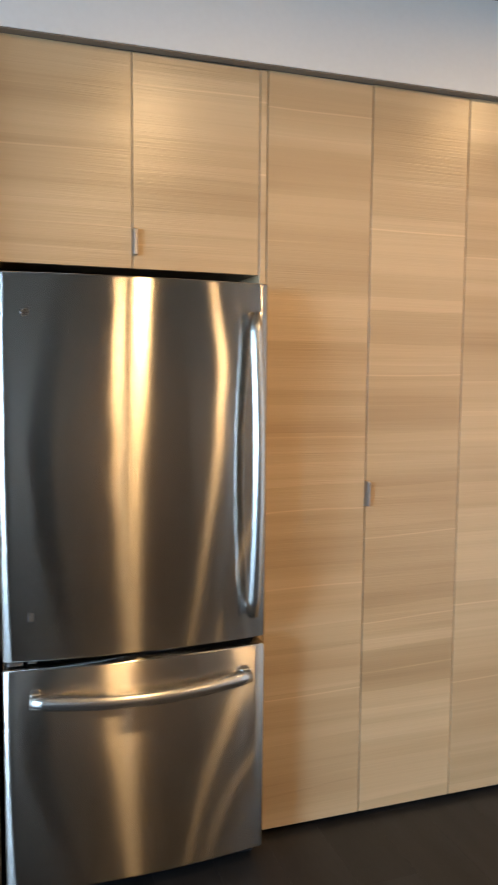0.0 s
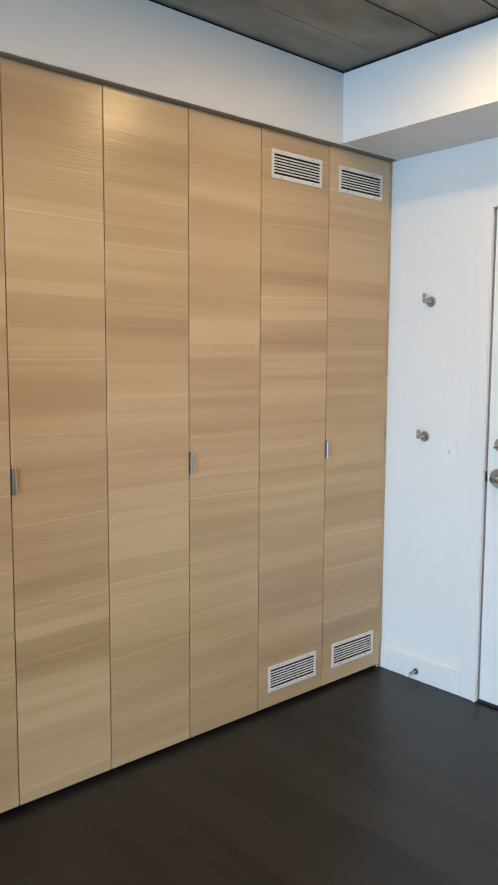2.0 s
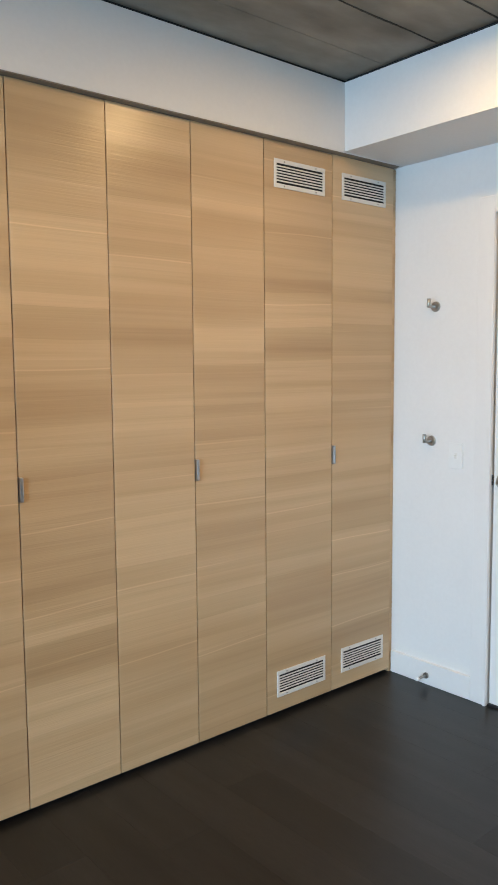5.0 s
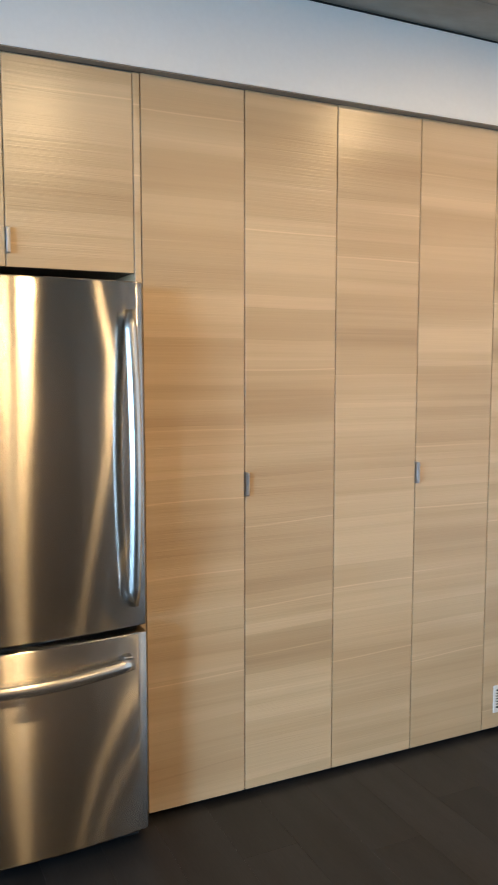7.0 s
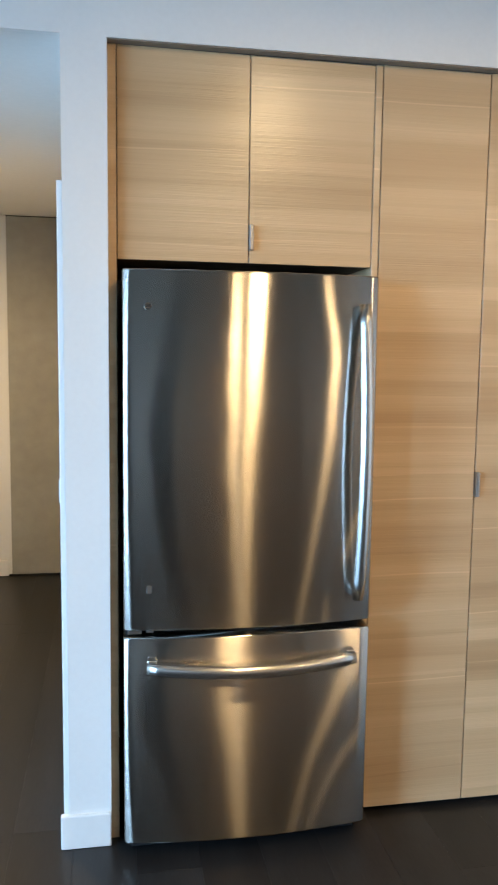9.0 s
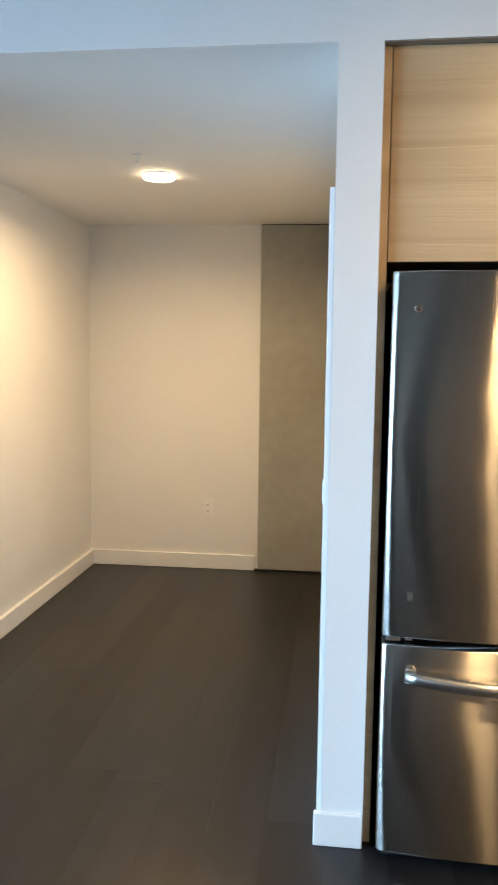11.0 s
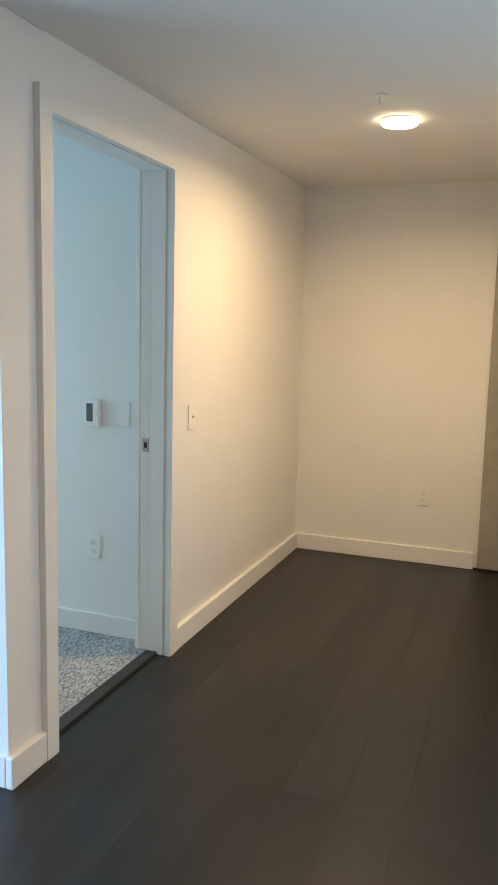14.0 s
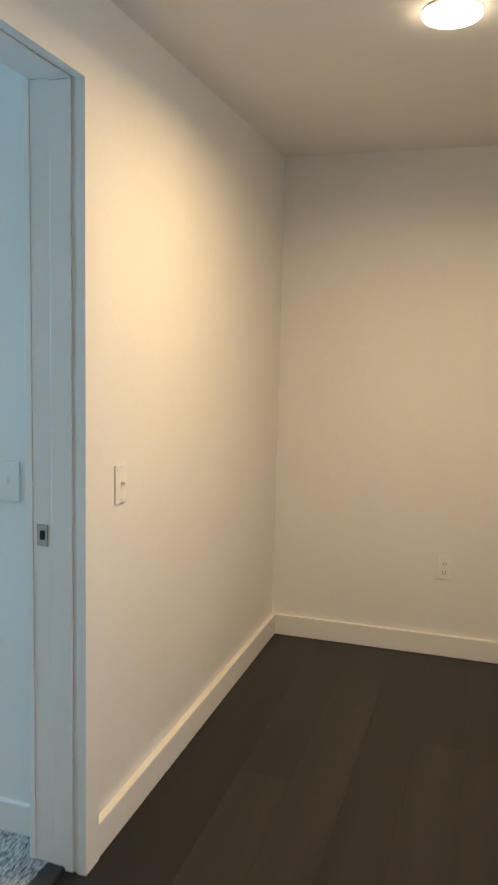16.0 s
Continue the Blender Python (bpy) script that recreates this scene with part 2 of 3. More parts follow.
def add_box(bm, x0, x1, y0, y1, z0, z1, bevel=0.0, segments=2):
    geom = bmesh.ops.create_cube(bm, size=1.0)["verts"]
    bmesh.ops.scale(bm, verts=geom, vec=(x1 - x0, y1 - y0, z1 - z0))
    bmesh.ops.translate(bm, verts=geom, vec=((x0 + x1) / 2, (y0 + y1) / 2, (z0 + z1) / 2))
    if bevel:
        edges = list({e for v in geom for e in v.link_edges})
        bmesh.ops.bevel(bm, geom=edges, offset=bevel, segments=segments, affect="EDGES", profile=0.5)
    return bm


def box(x0, x1, y0, y1, z0, z1, bevel=0.0, segments=2):
    return add_box(bmesh.new(), x0, x1, y0, y1, z0, z1, bevel, segments)


def boxes(rows, bevel=0.0):
    bm = bmesh.new()
    for r in rows:
        add_box(bm, *r, bevel)
    return bm


def add_rod(bm, a, b, r0, r1=None, seg=24):
    """A round rod from a to b, with a small rounded rim at both ends."""
    r1 = r0 if r1 is None else r1
    a, b = Vector(a), Vector(b)
    q = (b - a).to_track_quat("Z", "X").to_matrix().to_4x4()
    h = (b - a).length
    e = min(r0, r1, h) * 0.15
    rings = []
    for z, r in ((0, r0 - e), (e, r0), (h - e, r1), (h, r1 - e)):
        rings.append([bm.verts.new(Matrix.Translation(a) @ q @ Vector((r * math.cos(k * math.tau / seg), r * math.sin(k * math.tau / seg), z))) for k in range(seg)])
    for lo, hi in zip(rings, rings[1:]):
        for k in range(seg):
            f = bm.faces.new((lo[k], lo[(k + 1) % seg], hi[(k + 1) % seg], hi[k]))
            f.smooth = True
    bm.faces.new(rings[0][::-1])
    bm.faces.new(rings[-1])
    return bm


def rod(a, b, r0, r1=None, seg=24):
    return add_rod(bmesh.new(), a, b, r0, r1, seg)


def sweep(points, wide, deep, seg=16, side=(1, 0, 0), power=1.0):
    """A bar of oval section along points; side is the direction of its width. A power under 1 squares the section."""
    bm = bmesh.new()
    pts = [Vector(p) for p in points]
    rings = []
    for i, p in enumerate(pts):
        d = (pts[min(i + 1, len(pts) - 1)] - pts[max(i - 1, 0)]).normalized()
        s = Vector(side)
        s = (s - d * s.dot(d)).normalized()
        u = d.cross(s)
        end = 0.88 if i in (0, len(pts) - 1) else 1.0
        ring = []
        for k in range(seg):
            c, q = (math.copysign(abs(w) ** power, w) for w in (math.cos(k * math.tau / seg), math.sin(k * math.tau / seg)))
            ring.append(bm.verts.new(p + s * (wide / 2 * c * end) + u * (deep / 2 * q * end)))
        rings.append(ring)
    for lo, hi in zip(rings, rings[1:]):
        for k in range(seg):
            f = bm.faces.new((lo[k], lo[(k + 1) % seg], hi[(k + 1) % seg], hi[k]))
            f.smooth = True
    bm.faces.new(rings[0][::-1])
    bm.faces.new(rings[-1])
    bmesh.ops.recalc_face_normals(bm, faces=bm.faces)
    return bm


# ---- the building ----
Y_FRONT = 2.664      # front of the pier and of the bulkhead over the cabinets
Y_CAB = 2.700        # cabinet fronts
X_ENTRY = 3.325      # entry wall
X_HALL = -1.655      # hall's wall with the bedroom door
Y_BACK = 5.825       # end wall of the hall
Z_CEIL = 2.716


def head(x):
    """Height of the underside of the bulkhead, which rises a little along the cabinets."""
    return 2.398 + (x - 0.25) * 0.0058


# concrete ceiling of the living room, with board joints
bm = bmesh.new()
y = -4.17
while y < Y_FRONT + 0.2:
    add_box(bm, -5.1, 3.5, y, min(y + 0.2643, 2.9), Z_CEIL + random.uniform(0, 0.003), Z_CEIL + 0.2, 0.0013, 1)
    y += 0.265
structure("ceiling", bm, CEILING_CONCRETE, "bare grey board-marked concrete ceiling")

# ragged dirty seams where the form boards met
for seam_y, amount in ((1.9235, 0.62), (2.1885, 0.4), (1.6585, 0.4)):
    bm = bmesh.new()
    row = []
    for k in range(241):
        u = -0.2 + k * 0.013
        w = amount * 0.75 * (0.0028 + 0.005 * max(0.0, math.sin(u * 5.1 + seam_y * 9)) ** 6 * random.uniform(0.2, 2.2) + random.uniform(0, 0.0012))
        o = 0.002 * math.sin(u * 17 + seam_y) + random.uniform(-0.0008, 0.0008)
        row.append([bm.verts.new((u, seam_y + o + d * w, Z_CEIL - h)) for d, h in ((-1, -0.006), (-0.5, 0.0022), (0.5, 0.0028), (1, -0.006))])
    for p, q in zip(row, row[1:]):
        for m in range(3):
            bm.faces.new((p[m], p[m + 1], q[m + 1], q[m]))
    structure("trim_ceiling_seam", bm, SEAM, "dark ragged concrete seam")

# bulkhead, with a black strip for the shade in the gap above it
bm = box(0.246, X_ENTRY, Y_FRONT, 2.86, 2.40, 2.703)
for v in bm.verts:
    if v.co.z < 2.5:
        v.co.z = head(v.co.x)
structure("wall_bulkhead", bm, PAINT, "white painted bulkhead above the tall cabinets")
structure("wall_header", box(-5.0, 0.118, Y_FRONT, 2.68, 2.3985, 2.703), PAINT, "white painted wall above the hall's opening")
# thin strip whose dark colour paints the shade between bulkhead and doors
bm = box(0.2465, 3.3, Y_FRONT + 0.003, Y_CAB + 0.004, 2.39, 2.40)
for v in bm.verts:
    v.co.z = head(v.co.x) - (0.0035 if v.co.z < 2.395 else 0.0005)
structure("trim_reveal", bm, REVEAL_SHADE, "dark strip above the cabinets, coloured for the shade in the reveal")
structure("trim_gap_bulkhead", box(-5.0, X_ENTRY, Y_FRONT + 0.012, 2.86, 2.7035, Z_CEIL + 0.004), BLACK, "black strip for the shade in the gap under the concrete ceiling")
# soffit over the entry door
Z_SOF = 2.418
structure("wall_soffit", box(2.927, X_ENTRY, -4.0, Y_FRONT - 0.001, Z_SOF, 2.703), PAINT, "white dropped soffit above the entry door")
# black strip again in place of the shade above the soffit
structure("trim_gap_soffit", box(2.939, X_ENTRY, -4.0, Y_FRONT, 2.7035, Z_CEIL + 0.004), BLACK, "black strip for the shade in the gap under the concrete ceiling")
# pier and hall's other wall
structure("wall_pier", boxes(((0.118, 0.246, Y_FRONT, 5.9, 0, 2.703),)), PAINT, "white painted wall end beside the fridge")
# entry wall with its door opening
structure("wall_entry", boxes((
    (X_ENTRY, 3.47, 2.172, 3.5, 0, 2.72), (X_ENTRY, 3.47, -4.1, 1.242, 0, 2.72), (X_ENTRY, 3.47, 1.242, 2.172, 2.138, 2.72))),
    PAINT, "white painted wall around the entry door")
# hall's wall with the bedroom door opening
HL = X_HALL - 0.115
structure("wall_hall", boxes((
    (HL, X_HALL, Y_FRONT, 2.90, 0, 2.3985), (HL, X_HALL, 3.803, 6.0, 0, 2.5), (HL, X_HALL, 2.90, 3.803, 2.166, 2.5))),
    PAINT, "white painted hall wall with a door opening")
structure("wall_living_front", box(-5.0, HL, Y_FRONT, 2.79, 0, 2.3985), PAINT, "white painted living room wall")
structure("wall_back", box(HL, 0.6, Y_BACK, 6.0, 0, 2.5), PAINT, "white painted end wall of the hall")
structure("wall_bedroom", box(-5.0, HL - 0.001, 3.90, 4.05, 0, 2.5), PAINT, "white painted bedroom wall")
# unseen rear: tan and white parts laid out for the steel's reflections
structure("wall_rear", boxes(((-0.3, 1.36, -4.2, -4.0, 0, 2.72), (1.56, 3.47, -4.2, -4.0, 0, 2.72))), TAN, "unseen rear wall, painted tan for the fridge's reflections")
structure("wall_rear_piers", boxes(((-5.1, -0.9, -4.2, -4.0, 0, 2.72), (1.36, 1.56, -4.2, -3.97, 0, 2.72), (-0.9, -0.3, -4.2, -4.0, 2.2, 2.72))), PAINT, "unseen white rear wall and pier, added to reflect in the fridge")
# added beam, out of view, that blocks the rear lamp's direct reflection
structure("rear_beam", box(-5.1, 3.47, -2.75, -2.6, 2.28, 2.7165), PAINT, "unseen white beam, added to hide the rear lamp from the fridge")
# added panels, out of view; the white between them reflects as a streak
for py0, py1 in ((-3.96, -1.76), (-1.48, -0.35)):
    structure("wall_panel", box(X_ENTRY - 0.012, X_ENTRY - 0.0005, py0, py1, 0.1, 2.3), TAN, "unseen tan panel on the side wall, for the fridge's reflections")
# added dark slab, out of view, reflected as a dark band in the steel
structure("door_3", box(-0.9, -0.3, -4.2, -4.05, 0, 2.2), FRIDGE_SIDE, "unseen dark slab in the rear wall, for a dark band in the fridge")
structure("wall_cabinet_back", box(0.246, 3.47, 3.36, 3.5, 0, 2.72), PAINT, "plain wall behind the cabinets")
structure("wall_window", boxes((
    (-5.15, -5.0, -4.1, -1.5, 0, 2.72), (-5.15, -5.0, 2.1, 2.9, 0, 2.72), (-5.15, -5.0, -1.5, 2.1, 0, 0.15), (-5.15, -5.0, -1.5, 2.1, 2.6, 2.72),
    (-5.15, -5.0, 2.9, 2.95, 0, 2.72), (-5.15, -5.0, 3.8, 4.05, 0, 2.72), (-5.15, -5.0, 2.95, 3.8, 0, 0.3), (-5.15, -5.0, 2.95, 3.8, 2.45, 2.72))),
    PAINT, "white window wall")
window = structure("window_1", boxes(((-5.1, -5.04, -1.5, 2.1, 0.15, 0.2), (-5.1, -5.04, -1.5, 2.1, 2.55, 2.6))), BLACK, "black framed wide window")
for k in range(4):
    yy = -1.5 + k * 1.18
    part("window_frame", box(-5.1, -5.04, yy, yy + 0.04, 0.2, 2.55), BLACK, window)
# hall and bedroom ceilings
bm = box(HL - 0.0005, 0.118, 2.68, Y_BACK + 0.1, 2.40, 2.60)
for v in bm.verts:
    if v.co.z < 2.5:
        v.co.z = 2.399 + (v.co.y - 2.68) * 0.0135
structure("ceiling_hall", bm, CEILING_PAINT, "white painted hall ceiling")
structure("ceiling_bedroom", box(-5.0, HL - 0.001, 2.79, 3.9, 2.45, 2.6), CEILING_PAINT, "white painted bedroom ceiling")
# concrete column in the end wall
bm = box(-0.418, 0.3, Y_BACK - 0.021, Y_BACK + 0.3, 0.012, 2.436, 0.004)
structure("column", bm, CONCRETE, "bare grey cast concrete column")
structure("trim_column_gap", boxes(((-0.44, 0.117, Y_BACK - 0.026, Y_BACK - 0.002, 0.001, 0.011), (-0.419, 0.117, Y_BACK - 0.012, Y_BACK, 2.4365, 2.445))), BLACK, "dark gap strip at the column")

# ---- doors and trim ----
def baseboard(name, rows):
    bm = bmesh.new()
    for r in rows:
        add_box(bm, *r, 0.0, 0.108, 0.004, 2)
    return structure(name, bm, TRIM, "white painted baseboard")


X_CAS = -1.630
baseboard("baseboard_hall", ((X_HALL - 0.004, X_CAS - 0.002, 3.873, Y_BACK + 0.004),))
baseboard("baseboard_hall_corner", ((X_HALL - 0.004, X_CAS - 0.002, Y_FRONT - 0.012, 2.844),))
baseboard("baseboard_living", ((-5.0, X_HALL - 0.005, Y_FRONT - 0.012, Y_FRONT + 0.01),))
baseboard("baseboard_back", ((X_CAS - 0.002, -0.440, Y_BACK - 0.018, Y_BACK + 0.004),))
baseboard("baseboard_pier", ((0.094, 0.246, Y_FRONT - 0.012, Y_FRONT + 0.01),))
baseboard("baseboard_pier_side", ((0.102, 0.120, 3.52, Y_BACK - 0.03),))
baseboard("baseboard_entry", ((X_ENTRY - 0.016, X_ENTRY + 0.004, 2.247, Y_CAB),))
baseboard("baseboard_bedroom", ((-5.0, HL - 0.01, 3.884, 3.904),))

# bedroom door frame: casing, jamb with stop
door = structure("door_1", boxes((
    (X_HALL - 0.003, X_CAS, 2.844, 2.911, 0, 2.160), (X_HALL - 0.003, X_CAS, 3.797, 3.872, 0, 2.160), (X_HALL - 0.003, X_CAS, 2.844, 3.872, 2.160, 2.232))),
    TRIM, "white painted door frame of the bedroom")
part("jamb", boxes(((-1.795, X_HALL - 0.0035, 3.803, 3.822, 0, 2.166), (-1.795, X_HALL - 0.0035, 2.886, 2.905, 0, 2.166), (-1.795, X_HALL - 0.0035, 2.886, 3.822, 2.1665, 2.185)), 0.002), TRIM, door)
part("stop", boxes(((-1.735, -1.672, 3.797, 3.8028, 0, 2.160), (-1.735, -1.672, 2.9052, 2.911, 0, 2.160), (-1.735, -1.672, 2.9052, 3.8028, 2.1605, 2.166)), 0.002), TRIM, door)
strike = part("strike_plate", box(-1.782, -1.748, 3.7995, 3.8028, 0.945, 1.005, 0.001), NICKEL, door, "satin nickel strike plate")
part("latch_hole", box(-1.772, -1.757, 3.7985, 3.7996, 0.962, 0.988), BLACK, strike)
part("casing_bedroom", boxes(((-1.815, -1.795, 3.80, 3.872, 0, 2.166), (-1.815, -1.795, 2.84, 2.905, 0, 2.166)), 0.002), TRIM, door)

# closet door lying flat against the hall's other wall
door = structure("door_4", box(0.1025, 0.1178, 2.676, 3.51, 0.006, 2.005, 0.002), DOOR_PAINT, "flat white painted closet door on the hall wall")
pull = part("pull", box(0.0985, 0.1027, 2.692, 2.722, 1.075, 1.145, 0.0015), PLASTIC, door, "small white recessed pull")
part("pull_lip", box(0.0972, 0.0986, 2.697, 2.717, 1.083, 1.137), NICKEL, pull)

# entry door
door = structure("door_2", box(X_ENTRY + 0.004, X_ENTRY + 0.048, 1.252, 2.160, 0.012, 2.127, 0.002), DOOR_PAINT, "flat white painted entry door, closed")
part("door_frame", boxes(((X_ENTRY - 0.016, X_ENTRY + 0.003, 2.166, 2.246, 0, 2.205), (X_ENTRY - 0.016, X_ENTRY + 0.003, 1.17, 1.248, 0, 2.205), (X_ENTRY - 0.016, X_ENTRY + 0.003, 1.248, 2.166, 2.134, 2.205)), 0.003), TRIM, door)
part("frame_bead", box(X_ENTRY - 0.021, X_ENTRY - 0.0165, 2.1665, 2.180, 0, 2.147, 0.002), TRIM, door)
part("gap", boxes(((X_ENTRY + 0.05, X_ENTRY + 0.06, 1.245, 2.172, 0, 2.137),)), BLACK, door)
part("door_sweep", box(X_ENTRY - 0.004, X_ENTRY + 0.06, 1.252, 2.160, 0.001, 0.0115), RUBBER, door, "black rubber door sweep")
latch = part("latch", box(X_ENTRY - 0.002, X_ENTRY + 0.003, 2.161, 2.170, 0.985, 1.03), BLACK, door)
XD = X_ENTRY + 0.004
lock = part("deadbolt", rod((XD, 2.098, 1.148), (XD - 0.014, 2.098, 1.148), 0.033, 0.028, 40), NICKEL, door, "satin nickel deadbolt rose")
bm = box(XD - 0.034, XD - 0.014, 2.075, 2.121, 1.143, 1.153, 0.003)
bmesh.ops.rotate(bm, verts=bm.verts, cent=(XD, 2.098, 1.148), matrix=Matrix.Rotation(radians(-28), 3, "X"))
part("thumb_turn", bm, NICKEL, lock)
lever = part("door_lever", rod((XD, 2.106, 1.005), (XD - 0.016, 2.106, 1.005), 0.042, 0.036, 40), NICKEL, door, "satin nickel lever handle")
part("lever_neck", rod((XD - 0.016, 2.106, 1.005), (XD - 0.055, 2.106, 1.005), 0.013), NICKEL, lever)
part("lever_bar", sweep([(XD - 0.055, 2.112 - 0.115 * s, 1.006 - 0.014 * s) for s in (0, 0.25, 0.5, 0.75, 1)], 0.020, 0.014, side=(0, 0, 1)), NICKEL, lever)

# ---- fridge ----
FX0, FX1 = 0.285, 1.038
FC, FH = (FX0 + FX1) / 2, (FX1 - FX0) / 2


def bow(x):
    return 2.587 - 0.028 * (1 - ((x - FC) / FH) ** 2)


def bowed_door(z0, z1):
    """A door panel with a bowed front, rounded upright edges and thin returned top and bottom edges."""
    n, r = 28, 0.006
    plan = [(FX0, 2.652), (FX0, 2.60)]
    for k in range(1, 5):
        a = k / 5 * math.pi / 2
        plan.append((FX0 + r * (1 - math.cos(a)), 2.587 + r * (1 - math.sin(a)) + 0.001))
    for k in range(n + 1):
        x = FX0 + r + (FX1 - FX0 - 2 * r) * k / n
        plan.append((x, bow(x)))
    for k in range(4, 0, -1):
        a = k / 5 * math.pi / 2
        plan.append((FX1 - r * (1 - math.cos(a)), 2.587 + r * (1 - math.sin(a)) + 0.001))
    plan += [(FX1, 2.60), (FX1, 2.652)]
    bm = bmesh.new()
    rings = []
    for z, inset in ((z0, 0.005), (z0 + 0.001, 0.002), (z0 + 0.005, 0.0), (z1 - 0.005, 0.0), (z1 - 0.001, 0.002), (z1, 0.005)):
        rings.append([bm.verts.new((x + (FC - x) / FH * inset, y + inset if y < 2.61 else y, z)) for x, y in plan])
    m = len(plan)
    for lo, hi in zip(rings, rings[1:]):
        for k in range(m):
            f = bm.faces.new((lo[k], lo[(k + 1) % m], hi[(k + 1) % m], hi[k]))
            f.smooth = k not in (0, m - 1, m - 2)
    bm.faces.new(rings[0][::-1])
    bm.faces.new(rings[-1])
    bmesh.ops.recalc_face_normals(bm, faces=bm.faces)
    return bm


fridge = thing("refrigerator", (FC, 2.9, 0), "brushed stainless steel bottom-freezer refrigerator in a cabinet niche", "refrigerator")
part("body", box(FX0 + 0.006, FX1 - 0.006, 2.668, 3.32, 0.03, 1.742, 0.006), FRIDGE_SIDE, fridge, "dark grey enamelled fridge body")
part("gasket", boxes(((FX0 + 0.02, FX1 - 0.02, 2.6525, 2.6675, 0.712, 1.74), (FX0 + 0.02, FX1 - 0.02, 2.6525, 2.6675, 0.06, 0.68))), RUBBER, fridge, "black rubber door seal")
part("base_grille", box(FX0 + 0.02, FX1 - 0.02, 2.63, 2.66, 0.006, 0.04, 0.003), RUBBER, fridge)
for fx in (FX0 + 0.06, FX1 - 0.06):
    part("foot", rod((fx, 2.70, 0.0), (fx, 2.70, 0.03), 0.018), RUBBER, fridge)
upper = part("door", bowed_door(0.709, 1.756), STEEL, fridge, "bowed brushed steel fridge door")
lower = part("freezer_drawer", bowed_door(0.044, 0.688), STEEL, fridge, "bowed brushed steel freezer drawer front")
bm = sweep([(0.988, bow(0.985) - 0.026 - 0.042 * math.sin(math.pi * k / 16), 0.785 + 0.885 * k / 16) for k in range(17)], 0.038, 0.032, 32, power=1.35)
part("door_handle", bm, HANDLE_STEEL, upper, "curved satin steel bar handle")
for z in (0.80, 1.655):
    part("handle_mount", box(0.974, 1.004, 2.545, 2.584, z - 0.014, z + 0.014, 0.005), HANDLE_STEEL, upper)
bm = sweep([(0.352 + 0.632 * k / 16, bow(0.352) - 0.022 - 0.042 * math.sin(math.pi * k / 16), 0.602 - 0.010 * math.sin(math.pi * k / 16)) for k in range(17)], 0.042, 0.036, side=(0, 0, 1))
part("drawer_handle", bm, HANDLE_STEEL, lower, "curved satin steel bar handle")
for x in (0.366, 0.968):
    part("handle_mount", box(x - 0.014, x + 0.014, 2.548, 2.582, 0.592, 0.630, 0.005), HANDLE_STEEL, lower)
badge = part("badge", rod((0.356, bow(0.356) + 0.006, 1.652), (0.356, bow(0.356) - 0.0012, 1.652), 0.012, 0.0115, 32), STEEL, upper, "small round maker's badge")
for bz, bw in ((1.657, 0.007), (1.651, 0.009), (1.646, 0.005)):
    part("mark", box(0.356 - bw, 0.356 + bw, bow(0.356) - 0.0022, bow(0.356) - 0.0011, bz - 0.0014, bz + 0.0014), FRIDGE_SIDE, badge, "dark worn lettering bar")
part("model_mark", box(0.352, 0.366, bow(0.359) - 0.001, bow(0.359) + 0.003, 0.822, 0.845, 0.0008), ALUMINIUM, upper)
part("hinge", boxes(((FX0 + 0.012, FX0 + 0.052, 2.60, 2.66, 0.692, 0.705), (FX0 + 0.066, FX0 + 0.088, 2.602, 2.64, 0.694, 0.704)), 0.002), ALUMINIUM, fridge, "small metal hinge between the doors")

# ---- cabinets ----
def edge_pull(x, z0, z1, parent):
    """A bent metal tab that hooks over a door's edge."""
    bm = box(x + 0.0005, x + 0.013, Y_CAB - 0.014, Y_CAB - 0.0005, z0, z1, 0.0035)
    add_box(bm, x + 0.0005, x + 0.0035, Y_CAB - 0.004, Y_CAB + 0.016, z0, z1)
    part("handle", bm, ALUMINIUM, parent, "brushed aluminium edge pull")


def cabinet_door(x0, x1, z0, z1, parent, gap=0.0022):
    return part("door", box(x0 + gap, x1 - gap, Y_CAB, Y_CAB + 0.019, z0, z1, 0.0005, 1), WOOD, parent)


def tall_cabinet(x0, xm, x1, label):
    cab = thing("tall_cabinet", ((x0 + x1) / 2, 3.0, 0), label, "cabinet", "tall cabinets in a row")
    part("body", box(x0 + 0.002, x1 - 0.002, Y_CAB + 0.022, 3.34, 0.10, 2.39), PANEL_GREY, cab)
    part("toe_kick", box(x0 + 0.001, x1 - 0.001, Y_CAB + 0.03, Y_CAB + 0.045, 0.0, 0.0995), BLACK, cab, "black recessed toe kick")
    cabinet_door(x0, xm, 0.020, head((x0 + xm) / 2) - 0.005, cab)
    d = cabinet_door(xm, x1, 0.020, head((xm + x1) / 2) - 0.005, cab)
    edge_pull(xm, 1.068, 1.150, d)
    return cab


for row in ((1.072, 1.425, 1.779, "tall pale oak veneer cabinet with two doors beside the fridge"),
            (1.779, 2.135, 2.495, "tall pale oak veneer cabinet with two doors"),
            (2.495, 2.890, 3.300, "tall pale oak veneer cabinet with four vent grilles")):
    tall_cabinet(*row)
part_filler = tagged(part("filler_panel", box(3.3015, 3.323, Y_CAB + 0.006, Y_CAB + 0.05, 0.0, 2.41), WOOD, None, "narrow oak veneer filler strip by the wall"), category="panel")

over = thing("wall_cabinet", (0.66, 3.0, 1.79), "pale oak veneer cabinet with two doors above the fridge", "cabinet")
part("body", box(0.272, 1.048, Y_CAB + 0.022, 3.34, 1.797, 2.39), PANEL_GREY, over)
cabinet_door(0.272, 0.6625, 1.795, 2.395, over, 0.0018)
d = cabinet_door(0.6625, 1.048, 1.795, 2.395, over, 0.0018)
